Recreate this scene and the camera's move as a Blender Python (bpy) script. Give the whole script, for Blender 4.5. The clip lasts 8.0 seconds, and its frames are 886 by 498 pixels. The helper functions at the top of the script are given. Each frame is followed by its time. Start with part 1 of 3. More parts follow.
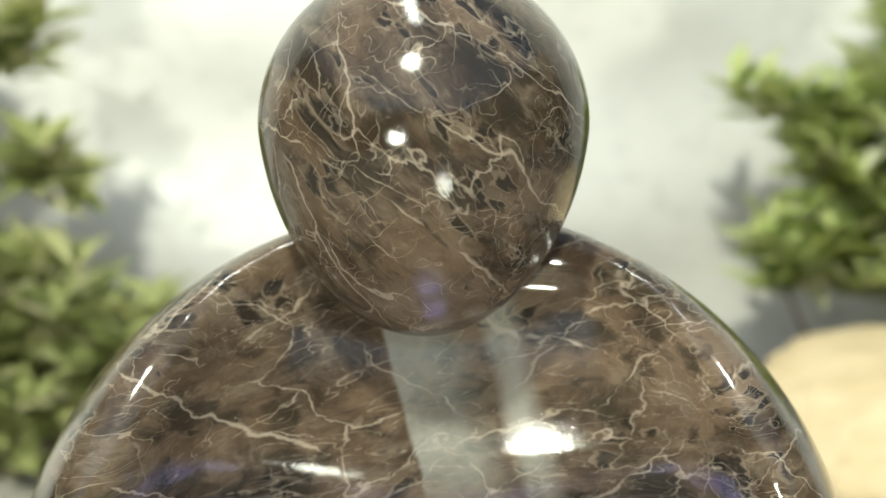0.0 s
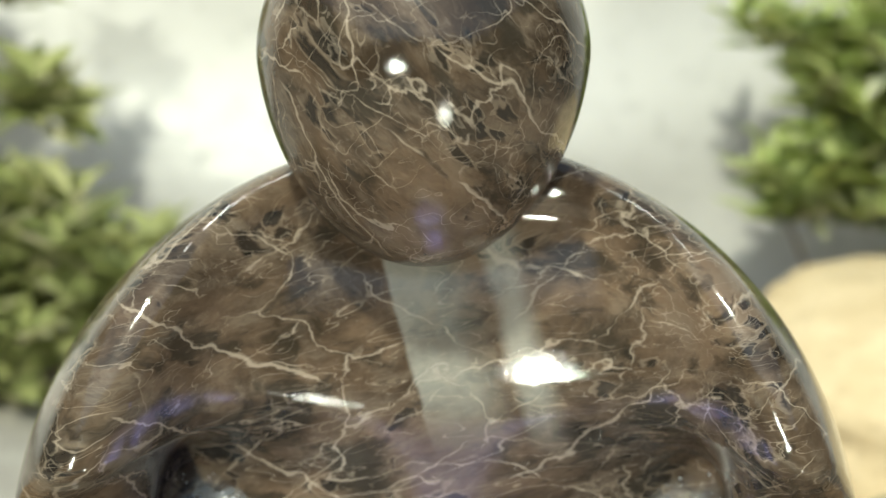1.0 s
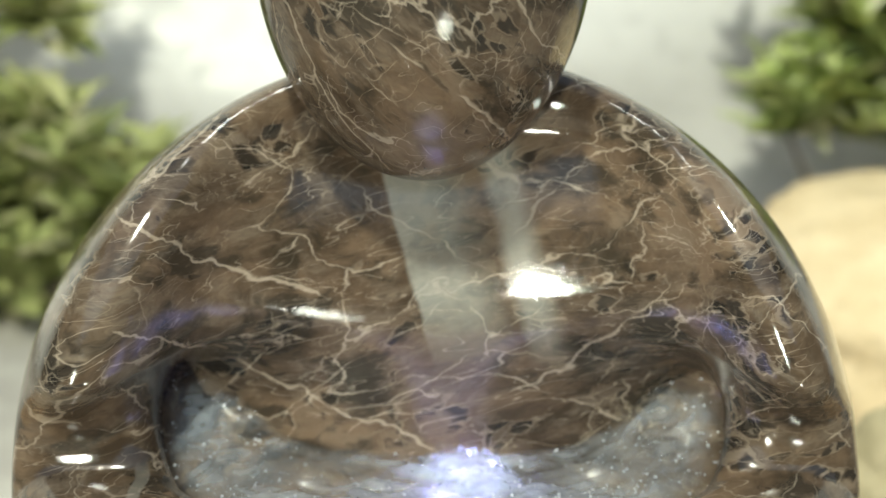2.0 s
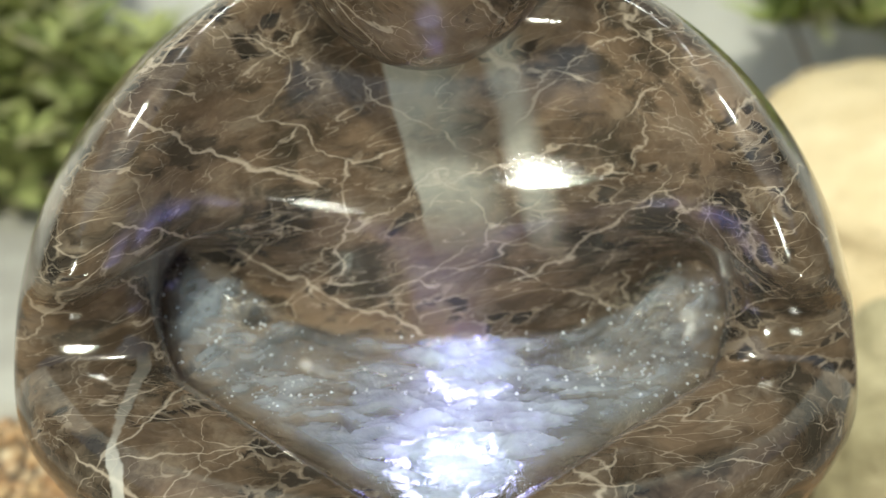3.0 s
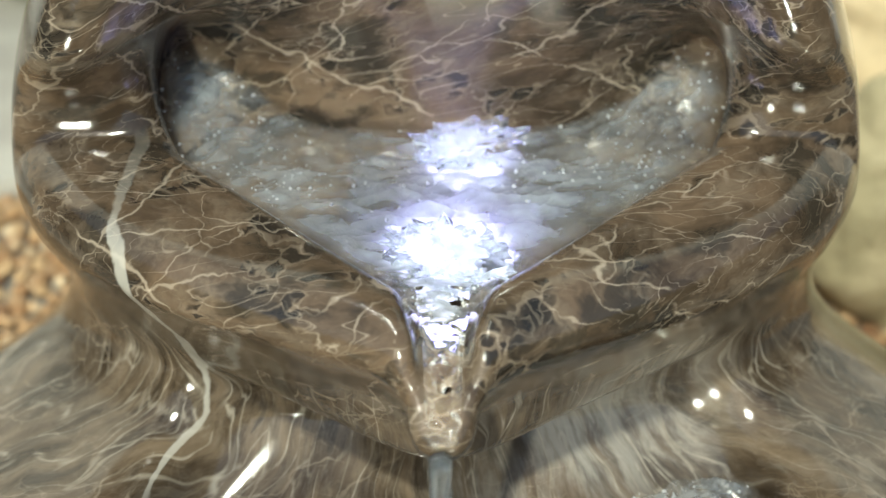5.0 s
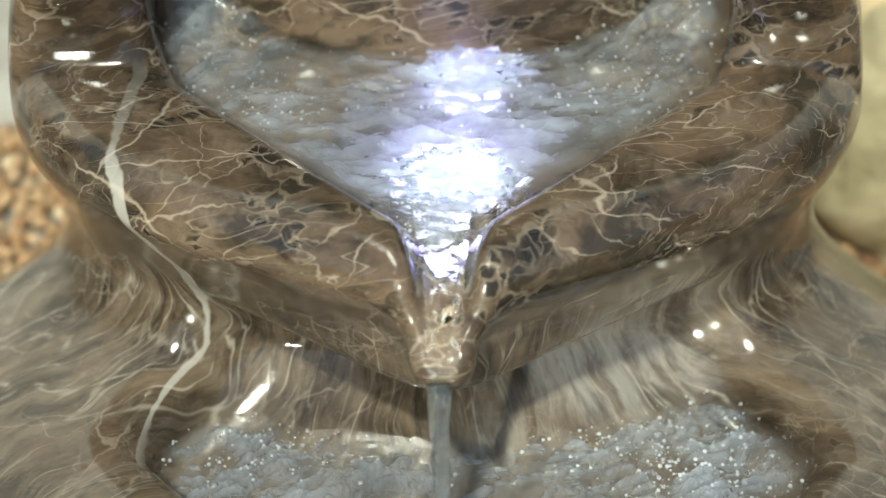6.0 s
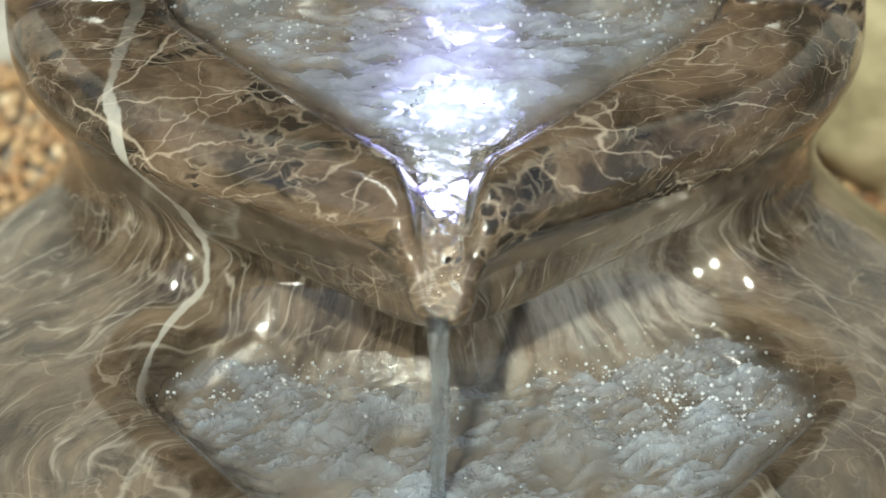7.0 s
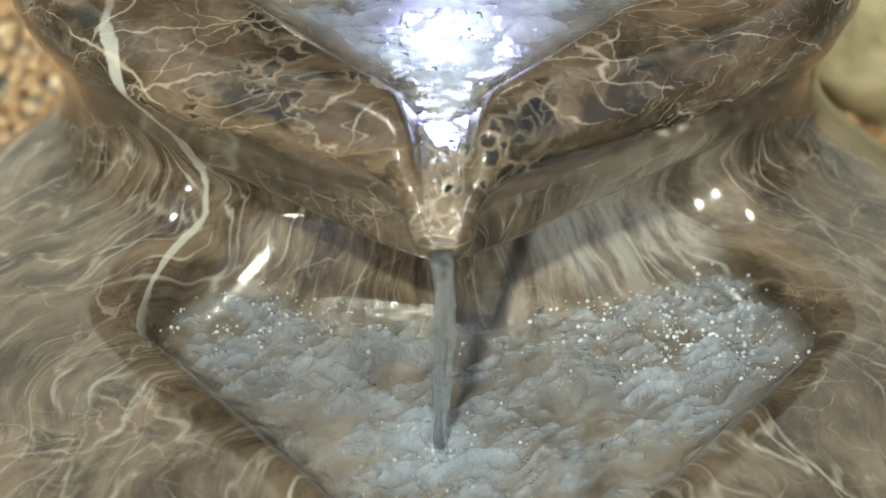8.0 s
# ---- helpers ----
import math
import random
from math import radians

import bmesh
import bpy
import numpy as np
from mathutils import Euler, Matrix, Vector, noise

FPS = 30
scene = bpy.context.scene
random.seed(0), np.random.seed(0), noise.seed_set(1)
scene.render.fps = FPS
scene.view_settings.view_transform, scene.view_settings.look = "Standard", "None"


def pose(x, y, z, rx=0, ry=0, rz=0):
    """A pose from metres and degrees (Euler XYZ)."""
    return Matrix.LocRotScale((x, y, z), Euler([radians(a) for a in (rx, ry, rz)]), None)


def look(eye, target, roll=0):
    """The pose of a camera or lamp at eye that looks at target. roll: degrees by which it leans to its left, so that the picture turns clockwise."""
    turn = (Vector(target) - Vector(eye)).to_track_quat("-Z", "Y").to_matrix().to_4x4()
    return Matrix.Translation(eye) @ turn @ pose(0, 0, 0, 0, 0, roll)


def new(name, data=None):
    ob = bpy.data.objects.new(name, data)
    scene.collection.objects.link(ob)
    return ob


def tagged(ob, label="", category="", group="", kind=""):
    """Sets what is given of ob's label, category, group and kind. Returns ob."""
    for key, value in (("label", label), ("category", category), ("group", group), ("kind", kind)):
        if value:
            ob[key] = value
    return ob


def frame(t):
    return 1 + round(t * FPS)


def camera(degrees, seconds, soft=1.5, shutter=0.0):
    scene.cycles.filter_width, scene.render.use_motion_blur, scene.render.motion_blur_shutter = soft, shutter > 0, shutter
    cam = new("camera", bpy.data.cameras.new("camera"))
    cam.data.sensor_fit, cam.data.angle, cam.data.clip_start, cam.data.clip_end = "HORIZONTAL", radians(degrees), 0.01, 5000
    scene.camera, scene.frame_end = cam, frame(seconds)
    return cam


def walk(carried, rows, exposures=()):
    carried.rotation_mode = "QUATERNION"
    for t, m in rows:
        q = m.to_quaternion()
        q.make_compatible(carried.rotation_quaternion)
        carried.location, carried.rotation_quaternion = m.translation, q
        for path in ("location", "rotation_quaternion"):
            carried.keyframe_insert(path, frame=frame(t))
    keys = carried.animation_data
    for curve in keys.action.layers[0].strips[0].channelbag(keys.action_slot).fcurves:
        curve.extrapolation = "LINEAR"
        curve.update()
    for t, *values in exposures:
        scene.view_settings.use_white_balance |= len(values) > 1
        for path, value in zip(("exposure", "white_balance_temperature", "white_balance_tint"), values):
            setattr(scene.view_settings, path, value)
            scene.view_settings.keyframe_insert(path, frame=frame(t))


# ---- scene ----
# The camera stands on a tripod before the fountain and tilts down, creeping along its line of sight.
cam = camera(32.4, 8.0)
EYE, TILT = 0.75, -14.0
# seconds, tilt, forward, up
TILTS = [
    (0.0, 0.06, 0.0, 0.0), (0.5, -1.12, 0.0012, -0.0003), (1.0, -2.55, 0.0023, -0.0007), (1.5, -4.02, 0.0034, -0.0010),
    (3.0, -9.86, 0.0067, -0.0025), (3.5, -11.96, 0.0078, -0.0030), (4.0, -14.21, 0.0089, -0.0036), (4.5, -16.23, 0.0099, -0.0042),
    (5.0, -18.25, 0.0109, -0.0048), (6.5, -21.90, 0.0138, -0.0069), (7.0, -23.16, 0.0148, -0.0077), (7.5, -24.40, 0.0157, -0.0084),
    (8.0, -25.73, 0.0167, -0.0092),
]
walk(cam, [(t, pose(0, ahead, EYE + up, 90 + TILT + down, 0, 0) @ pose(0, 0, 0, 0, 0, 0.08 - 0.01 * t)) for t, down, ahead, up in TILTS],
     [(0.0, 0.82, 6850, -5)])
cam.data.dof.use_dof = True
cam.data.dof.focus_distance = 0.72
cam.data.dof.aperture_fstop = 5.2

# ---- light ----
world = bpy.data.worlds.new("world")
scene.world = world
world.use_nodes = True
wn, wl = world.node_tree.nodes, world.node_tree.links
sky = wn.new("ShaderNodeTexSky")
sky.sky_type, sky.sun_disc = "NISHITA", False
sky.sun_elevation, sky.sun_rotation = radians(50), radians(190)
wl.new(sky.outputs[0], wn["Background"].inputs[0])
wn["Background"].inputs[1].default_value = 0.105


def lamp(name, eye, target, watts, size, colour):
    data = bpy.data.lights.new(name, "AREA")
    data.shape, data.size, data.energy, data.color = "DISK", size, watts, colour
    ob = new(name, data)
    ob.matrix_world = look(eye, target)
    return ob


SUBJECT = (0, 0.72, 0.45)
lamp("flood_lamp", (-0.66, -2.2, 4.55), SUBJECT, 195, 0.34, (1, 0.97, 0.9))
lamp("flood_lamp", (-0.95, -2.3, 0.66), SUBJECT, 44, 0.12, (1, 0.97, 0.9))
# added unseen strip, made long to draw highlight streaks along the arms
strip = lamp("arm_streak_lamp", (-0.22, 0.90, 2.6), (-0.20, 0.80, 0.3), 9, 0.06, (1, 0.98, 0.95))
strip.data.shape, strip.data.size_y = "RECTANGLE", 0.85
# added unseen low lamp, set for the lowest glint on the head
lamp("low_glint_lamp", (0.25, -0.22, 0.07), SUBJECT, 0.9, 0.06, (1, 0.97, 0.9))


# ---- materials ----
class Nodes:
    """A node material with short calls."""

    def __init__(self, name):
        self.mat = bpy.data.materials.new(name)
        self.mat.use_nodes = True
        self.tree = self.mat.node_tree
        self.bsdf = self.tree.nodes["Principled BSDF"]
        self.out = self.tree.nodes["Material Output"]
        self.co = self.node("ShaderNodeTexCoord").outputs["Object"]

    def node(self, kind, **values):
        n = self.tree.nodes.new(kind)
        for key, value in values.items():
            setattr(n, key, value)
        return n

    def put(self, socket, value):
        if hasattr(value, "links"):
            self.tree.links.new(value, socket)
        elif isinstance(value, tuple) and len(value) == 3 and socket.type == "RGBA":
            socket.default_value = (*value, 1)
        else:
            socket.default_value = value

    def set(self, **values):
        for key, value in values.items():
            self.put(self.bsdf.inputs[key.replace("_", " ")], value)

    def math(self, op, a, b=0.0, c=0.0):
        n = self.node("ShaderNodeMath", operation=op)
        for s, v in zip(n.inputs, (a, b, c)):
            self.put(s, v)
        return n.outputs[0]

    def vmath(self, op, a, b=(0, 0, 0)):
        n = self.node("ShaderNodeVectorMath", operation=op)
        self.put(n.inputs[0], a)
        if op == "SCALE":
            self.put(n.inputs["Scale"], b)
        else:
            self.put(n.inputs[1], b)
        return n.outputs[0]

    def noise(self, scale, detail=4.0, rough=0.55, co=None, out="Fac", distort=0.0):
        n = self.node("ShaderNodeTexNoise")
        for key, v in (("Vector", co or self.co), ("Scale", scale), ("Detail", detail), ("Roughness", rough), ("Distortion", distort)):
            self.put(n.inputs[key], v)
        return n.outputs[out]

    def voronoi(self, scale, feature="F1", co=None, out="Distance"):
        n = self.node("ShaderNodeTexVoronoi", feature=feature)
        self.put(n.inputs["Vector"], co or self.co)
        self.put(n.inputs["Scale"], scale)
        return n.outputs[out]

    def remap(self, v, a, b, c=0.0, d=1.0, smooth=True):
        n = self.node("ShaderNodeMapRange", interpolation_type="SMOOTHSTEP" if smooth else "LINEAR")
        for s, x in zip(n.inputs, (v, a, b, c, d)):
            self.put(s, x)
        return n.outputs[0]

    def mix(self, fac, a, b, mode="MIX"):
        n = self.node("ShaderNodeMix", data_type="RGBA", blend_type=mode)
        self.put(n.inputs[0], fac)
        self.put(n.inputs[6], a)
        self.put(n.inputs[7], b)
        return n.outputs[2]

    def bump(self, height, strength, distance):
        n = self.node("ShaderNodeBump")
        self.put(n.inputs["Height"], height)
        n.inputs["Strength"].default_value, n.inputs["Distance"].default_value = strength, distance
        self.put(self.bsdf.inputs["Normal"], n.outputs[0])
        return n.outputs[0]

    def warp(self, amount, scale, co=None, detail=3.0):
        co = co or self.co
        v = self.noise(scale, detail, 0.55, co, "Color")
        v = self.vmath("SUBTRACT", v, (0.5, 0.5, 0.5))
        return self.vmath("ADD", co, self.vmath("SCALE", v, amount))


def marble(name, stretch=(1, 1, 1), lean=0.0, drawn=False):
    """Polished dark brown marble with cream veins and near-black flecks; drawn: the foot's veins run down and outwards."""
    m = Nodes(name)

    def pattern(co):
        w = m.warp(0.085, 8, co, 5)
        w2 = m.warp(0.020, 36, w, 4)
        w3 = m.warp(0.012, 30, m.warp(0.06, 6, m.vmath("MULTIPLY", co, (0.55, 1.5, 1.9)), 2), 3)
        col = m.mix(m.remap(m.noise(9, 7, 0.66, w), 0.37, 0.64), (0.026, 0.018, 0.0118), (0.114, 0.078, 0.051))
        col = m.mix(m.remap(m.noise(34, 6, 0.7, w2), 0.44, 0.70, 0, 0.6), col, (0.140, 0.109, 0.080))
        # soft smoky patches
        col = m.mix(m.remap(m.noise(27, 4, 0.6, w2), 0.50, 0.64, 0, 0.8), col, (0.018, 0.015, 0.011))
        # pale clouds of calcite
        col = m.mix(m.remap(m.noise(7, 7, 0.70, w2), 0.58, 0.76, 0, 0.6), col, (0.24, 0.22, 0.185))
        # broken dark crumbs, edged with cream, that gather in drifts
        for scale, gate, share in ((44, 0.53, 0.70), (85, 0.52, 0.62)):
            cell = m.node("ShaderNodeTexVoronoi", feature="F1")
            m.put(cell.inputs["Vector"], w2)
            m.put(cell.inputs["Scale"], scale)
            pick = m.remap(m.math("FRACT", m.math("MULTIPLY", cell.outputs["Color"], 7.0)), share, share + 0.02)
            pick = m.math("MULTIPLY", pick, m.remap(m.noise(16, 4, 0.6, w), gate, gate + 0.06))
            rim = m.voronoi(scale, "DISTANCE_TO_EDGE", w2)
            col = m.mix(m.math("MULTIPLY", pick, m.remap(rim, 0.14, 0.03, 0, 0.16)), col, (0.36, 0.30, 0.235))
            col = m.mix(m.math("MULTIPLY", pick, m.remap(rim, 0.06, 0.16, 0, 0.85)), col, (0.014, 0.012, 0.010))
        # cracks filled with calcite, broken and of changing width
        for scale, width, gate, much in ((6, 0.004, 0.47, 0.60), (14, 0.006, 0.52, 0.40)):
            edge = m.voronoi(scale, "DISTANCE_TO_EDGE", w2)
            spread = m.noise(10 + scale * 0.3, 5, 0.7, w)
            thick = m.math("MULTIPLY", m.remap(spread, gate, gate + 0.25), width)
            line = m.remap(m.math("SUBTRACT", edge, thick), -0.004, 0.0009 * scale, 1, 0)
            line = m.math("MULTIPLY", line, m.remap(spread, gate - 0.06, gate + 0.10, 0, much))
            col = m.mix(line, col, (0.40, 0.335, 0.265))
        # long flowing threads that run with the grain
        for scale, width, gate, much in ((15, 0.005, 0.47, 0.40), (31, 0.008, 0.46, 0.36), (60, 0.016, 0.48, 0.26)):
            ridge = m.math("ABSOLUTE", m.math("SUBTRACT", m.noise(scale, 1.5, 0.5, m.vmath("ADD", w3, (scale * 0.7, 0, 0.4)), distort=0.2), 0.5))
            spread = m.noise(9 + scale * 0.25, 4, 0.65, w)
            line = m.remap(ridge, 0, m.remap(spread, gate, gate + 0.3, width * 0.5, width * 1.6), 1, 0)
            col = m.mix(m.math("MULTIPLY", line, m.remap(spread, gate - 0.03, gate + 0.10, 0, much)), col, (0.38, 0.315, 0.25))
        # a few long veins that cross the block
        for way, often, gate, much in (((0.75, 0.30, 0.58), 17, 0.47, 0.48), ((-0.62, 0.35, 0.70), 23, 0.48, 0.42), ((0.10, 0.80, 0.60), 29, 0.48, 0.40)):
            run = m.node("ShaderNodeVectorMath", operation="DOT_PRODUCT")
            m.put(run.inputs[0], m.warp(0.07, 9, m.warp(0.010, 60, co), 4))
            run.inputs[1].default_value = way
            off = m.math("ABSOLUTE", m.math("SUBTRACT", m.math("FRACT", m.math("MULTIPLY", run.outputs["Value"], often)), 0.5))
            spread = m.noise(8 + often * 0.2, 4, 0.65, m.vmath("ADD", co, (often, 0, 0)))
            line = m.remap(off, 0.003, m.remap(spread, gate, gate + 0.25, 0.012, 0.045), 1, 0)
            col = m.mix(m.math("MULTIPLY", line, m.remap(spread, gate, gate + 0.10, 0, much)), col, (0.40, 0.335, 0.265))
        return col

    turned = m.node("ShaderNodeMapping")
    m.put(turned.inputs["Vector"], m.co)
    turned.inputs["Rotation"].default_value = (0, radians(lean), 0)
    turned.inputs["Location"].default_value = (lean * 0.11, 0.3, lean * 0.07)
    col = pattern(m.vmath("MULTIPLY", turned.outputs[0], stretch))
    if drawn:
        sep = m.node("ShaderNodeSeparateXYZ")
        m.put(sep.inputs[0], m.co)
        y = m.math("SUBTRACT", sep.outputs[1], 0.75)
        r = m.math("SQRT", m.math("ADD", m.math("MULTIPLY", sep.outputs[0], sep.outputs[0]), m.math("MULTIPLY", y, y)))
        turn = m.math("MULTIPLY", m.math("ARCTAN2", sep.outputs[0], m.math("MULTIPLY", y, -1.0)), 0.46)
        along = m.math("MULTIPLY", m.math("SUBTRACT", sep.outputs[2], r), 0.42)
        flow = m.node("ShaderNodeCombineXYZ")
        m.put(flow.inputs[0], m.math("ADD", turn, m.math("MULTIPLY", m.noise(7, 3), 0.20)))
        m.put(flow.inputs[1], along)
        low = m.remap(m.math("ADD", sep.outputs[2], m.math("MULTIPLY", m.noise(14, 4), 0.05)), 0.315, 0.365, 1, 0)
        v = flow.outputs[0]
        foot = m.mix(m.remap(m.noise(22, 6, 0.65, v), 0.36, 0.66), (0.022, 0.015, 0.009), (0.132, 0.098, 0.067))
        foot = m.mix(m.remap(m.noise(60, 5, 0.7, v), 0.45, 0.70, 0, 0.5), foot, (0.19, 0.16, 0.128))
        foot = m.mix(m.remap(m.noise(30, 4, 0.6, m.warp(0.03, 20, v)), 0.58, 0.68, 0, 0.7), foot, (0.026, 0.020, 0.015))
        # a pale drift of calcite in the neck, combed out downwards
        drift = m.math("MULTIPLY", m.remap(sep.outputs[0], -0.03, 0.06), m.remap(sep.outputs[0], 0.165, 0.11))
        drift = m.math("MULTIPLY", drift, m.math("MULTIPLY", m.remap(sep.outputs[2], 0.205, 0.235), m.remap(y, -0.175, -0.15)))
        foot = m.mix(m.math("MULTIPLY", drift, m.remap(m.noise(30, 5, 0.65, v), 0.36, 0.62, 0.1, 0.65)), foot, (0.37, 0.35, 0.32))
        for scale, width, much in ((11, 0.010, 0.60), (29, 0.016, 0.38)):
            edge = m.voronoi(scale, "DISTANCE_TO_EDGE", m.warp(0.03, 25, v))
            spread = m.noise(16 + scale * 0.3, 5, 0.7, v)
            line = m.remap(m.math("SUBTRACT", edge, m.math("MULTIPLY", m.remap(spread, 0.48, 0.75), width)), -0.004, 0.0016 * scale, 1, 0)
            foot = m.mix(m.math("MULTIPLY", line, m.remap(spread, 0.42, 0.58, 0, much)), foot, (0.40, 0.36, 0.30))
        col = m.mix(m.math("MULTIPLY", low, m.remap(m.noise(12, 4, 0.6), 0.35, 0.6, 0.35, 0.9)), col, foot)
        # one broad white vein, over the arm and down the neck
        vx = m.math("ADD", m.remap(sep.outputs[2], 0.378, 0.285, -0.153, -0.121), m.remap(sep.outputs[2], 0.258, 0.235, 0, -0.03))
        vx = m.math("ADD", vx, m.math("MULTIPLY", m.math("SUBTRACT", m.noise(26, 4), 0.5), 0.016))
        off = m.math("ABSOLUTE", m.math("SUBTRACT", sep.outputs[0], vx))
        off = m.math("SUBTRACT", off, m.remap(m.noise(31, 3), 0.3, 0.7, 0.0003, 0.0034))
        vein = m.math("MULTIPLY", m.remap(off, 0.0, 0.0018, 0.65, 0), m.remap(sep.outputs[2], 0.228, 0.245))
        vein = m.math("MULTIPLY", vein, m.math("MULTIPLY", m.remap(sep.outputs[2], 0.385, 0.365), m.math("MULTIPLY", m.remap(y, -0.03, -0.06), m.remap(y, -0.21, -0.18))))
        col = m.mix(vein, col, (0.40, 0.385, 0.35))
        # pale reflection and highlight streak down the chest, painted into the colour, sharp on one side
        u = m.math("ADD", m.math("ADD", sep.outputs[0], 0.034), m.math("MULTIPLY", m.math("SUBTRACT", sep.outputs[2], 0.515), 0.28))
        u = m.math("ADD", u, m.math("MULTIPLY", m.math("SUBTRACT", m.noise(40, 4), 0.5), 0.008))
        painted_sheen = m.math("MULTIPLY", m.remap(u, 0.0, 0.003), m.remap(u, 0.025, 0.055, 0.42, 0))
        painted_glint = m.math("MULTIPLY", m.remap(u, 0.050, 0.060), m.remap(u, 0.064, 0.080, 0.45, 0))
        painted_sheen = m.math("MULTIPLY", m.math("MAXIMUM", painted_sheen, painted_glint), m.remap(sep.outputs[2], 0.405, 0.455))
        painted_sheen = m.math("MULTIPLY", painted_sheen, m.remap(m.noise(22, 5, 0.6), 0.3, 0.6, 0.5, 1))
        col = m.mix(painted_sheen, col, (0.36, 0.365, 0.33))
    rough = m.remap(m.noise(150, 4, 0.6), 0.3, 0.75, 0.06, 0.12)
    m.set(Base_Color=col, Roughness=rough, IOR=1.5)
    m.bump(m.noise(520, 3, 0.6), 0.10, 0.001)
    return m.mat


def water(name, cloud, scale, tint, bump, pool=False):
    """Running water: clear, with drawn-out ripples and a little aerated milk; pool: the sheet's own attribute scales
    the milk.
    """
    m = Nodes(name)
    m.set(Base_Color=(0.93, 0.97, 1.0), Roughness=0.03, IOR=1.33, Transmission_Weight=1.0)
    w = m.warp(0.03, 18, None, 3)
    h = m.math("ADD", m.noise(scale, 4, 0.6, w), m.math("MULTIPLY", m.noise(scale * 3.1, 3, 0.6, w), 0.35))
    normal = m.bump(h, 1.0, bump)
    milk = m.node("ShaderNodeBsdfPrincipled")
    m.put(milk.inputs["Base Color"], tint)
    milk.inputs["Roughness"].default_value = 0.06
    milk.inputs["Specular IOR Level"].default_value = 0.8
    m.put(milk.inputs["Normal"], normal)
    through_milk = m.node("ShaderNodeBsdfTranslucent")
    m.put(through_milk.inputs["Color"], (0.75, 0.78, 0.85))
    m.put(through_milk.inputs["Normal"], normal)
    both = m.node("ShaderNodeMixShader")
    both.inputs[0].default_value = 0.5
    m.tree.links.new(milk.outputs[0], both.inputs[1])
    m.tree.links.new(through_milk.outputs[0], both.inputs[2])
    mixer = m.node("ShaderNodeMixShader")
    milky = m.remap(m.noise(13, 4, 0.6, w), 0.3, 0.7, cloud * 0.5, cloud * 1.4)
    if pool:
        milky = m.math("MULTIPLY", milky, m.node("ShaderNodeAttribute", attribute_name="air_and_shade").outputs["Fac"])
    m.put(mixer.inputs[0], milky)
    m.tree.links.new(m.bsdf.outputs[0], mixer.inputs[1])
    m.tree.links.new(both.outputs[0], mixer.inputs[2])
    m.tree.links.new(mixer.outputs[0], m.out.inputs["Surface"])
    return m.mat


def plain(name, a, b, scale, rough, bump=0.3, dist=0.004, metal=0.0):
    m = Nodes(name)
    w = m.warp(0.05, scale * 0.5)
    col = m.mix(m.remap(m.noise(scale, 5, 0.6, w), 0.35, 0.68), a, b)
    col = m.mix(m.remap(m.noise(scale * 9, 4, 0.6), 0.5, 0.8, 0, 0.35), col, tuple(0.5 * v for v in a))
    m.set(Base_Color=col, Roughness=rough, Metallic=metal)
    m.bump(m.noise(scale * 6, 5, 0.6), bump, dist)
    return m.mat


def glow(name, colour, strength):
    m = Nodes(name)
    m.set(Base_Color=(0.8, 0.8, 0.9), Emission_Color=colour, Emission_Strength=strength)
    return m.mat


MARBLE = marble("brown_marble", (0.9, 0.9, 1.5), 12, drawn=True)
MARBLE_HEAD = marble("brown_marble_head", (1.8, 1.1, 0.75), 42)
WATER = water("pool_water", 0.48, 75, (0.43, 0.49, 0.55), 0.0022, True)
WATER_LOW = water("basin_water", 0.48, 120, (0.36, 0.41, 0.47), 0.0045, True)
STREAM = water("falling_water", 0.05, 90, (0.7, 0.72, 0.74), 0.0018)
CLEAR = water("clear_water", 0.0, 60, (0.6, 0.62, 0.62), 0.0004)
# milky white beads: the water's sparkle is put into their colour
BEAD = water("glint_bead", 0.6, 40, (0.9, 0.92, 0.94), 0.00005)
LED = glow("led_glow", (0.34, 0.30, 1.0), 0.7)
STEEL = plain("brushed_steel", (0.5, 0.5, 0.52), (0.6, 0.6, 0.6), 40, 0.3, 0.1, 0.0005, 1.0)
PLASTER = plain("white_wall", (0.64, 0.63, 0.60), (0.73, 0.72, 0.69), 3, 0.7, 0.2, 0.01)
SANDSTONE = plain("sandstone", (0.56, 0.43, 0.25), (0.74, 0.60, 0.39), 6, 0.85, 0.6, 0.01)
SANDSTONE_GREY = plain("greyer_sandstone", (0.34, 0.29, 0.17), (0.50, 0.42, 0.27), 9, 0.85, 0.6, 0.01)
EARTH = plain("grey_earth", (0.16, 0.14, 0.12), (0.27, 0.25, 0.22), 8, 0.9, 0.6, 0.01)
PAVING = plain("grey_paving", (0.30, 0.28, 0.25), (0.40, 0.38, 0.34), 12, 0.85, 0.4, 0.004)
BROWN_SCREEN = plain("brown_screen", (0.10, 0.08, 0.06), (0.16, 0.13, 0.10), 5, 0.8, 0.4, 0.006)
BARK = plain("bark", (0.08, 0.055, 0.035), (0.14, 0.10, 0.07), 60, 0.9)


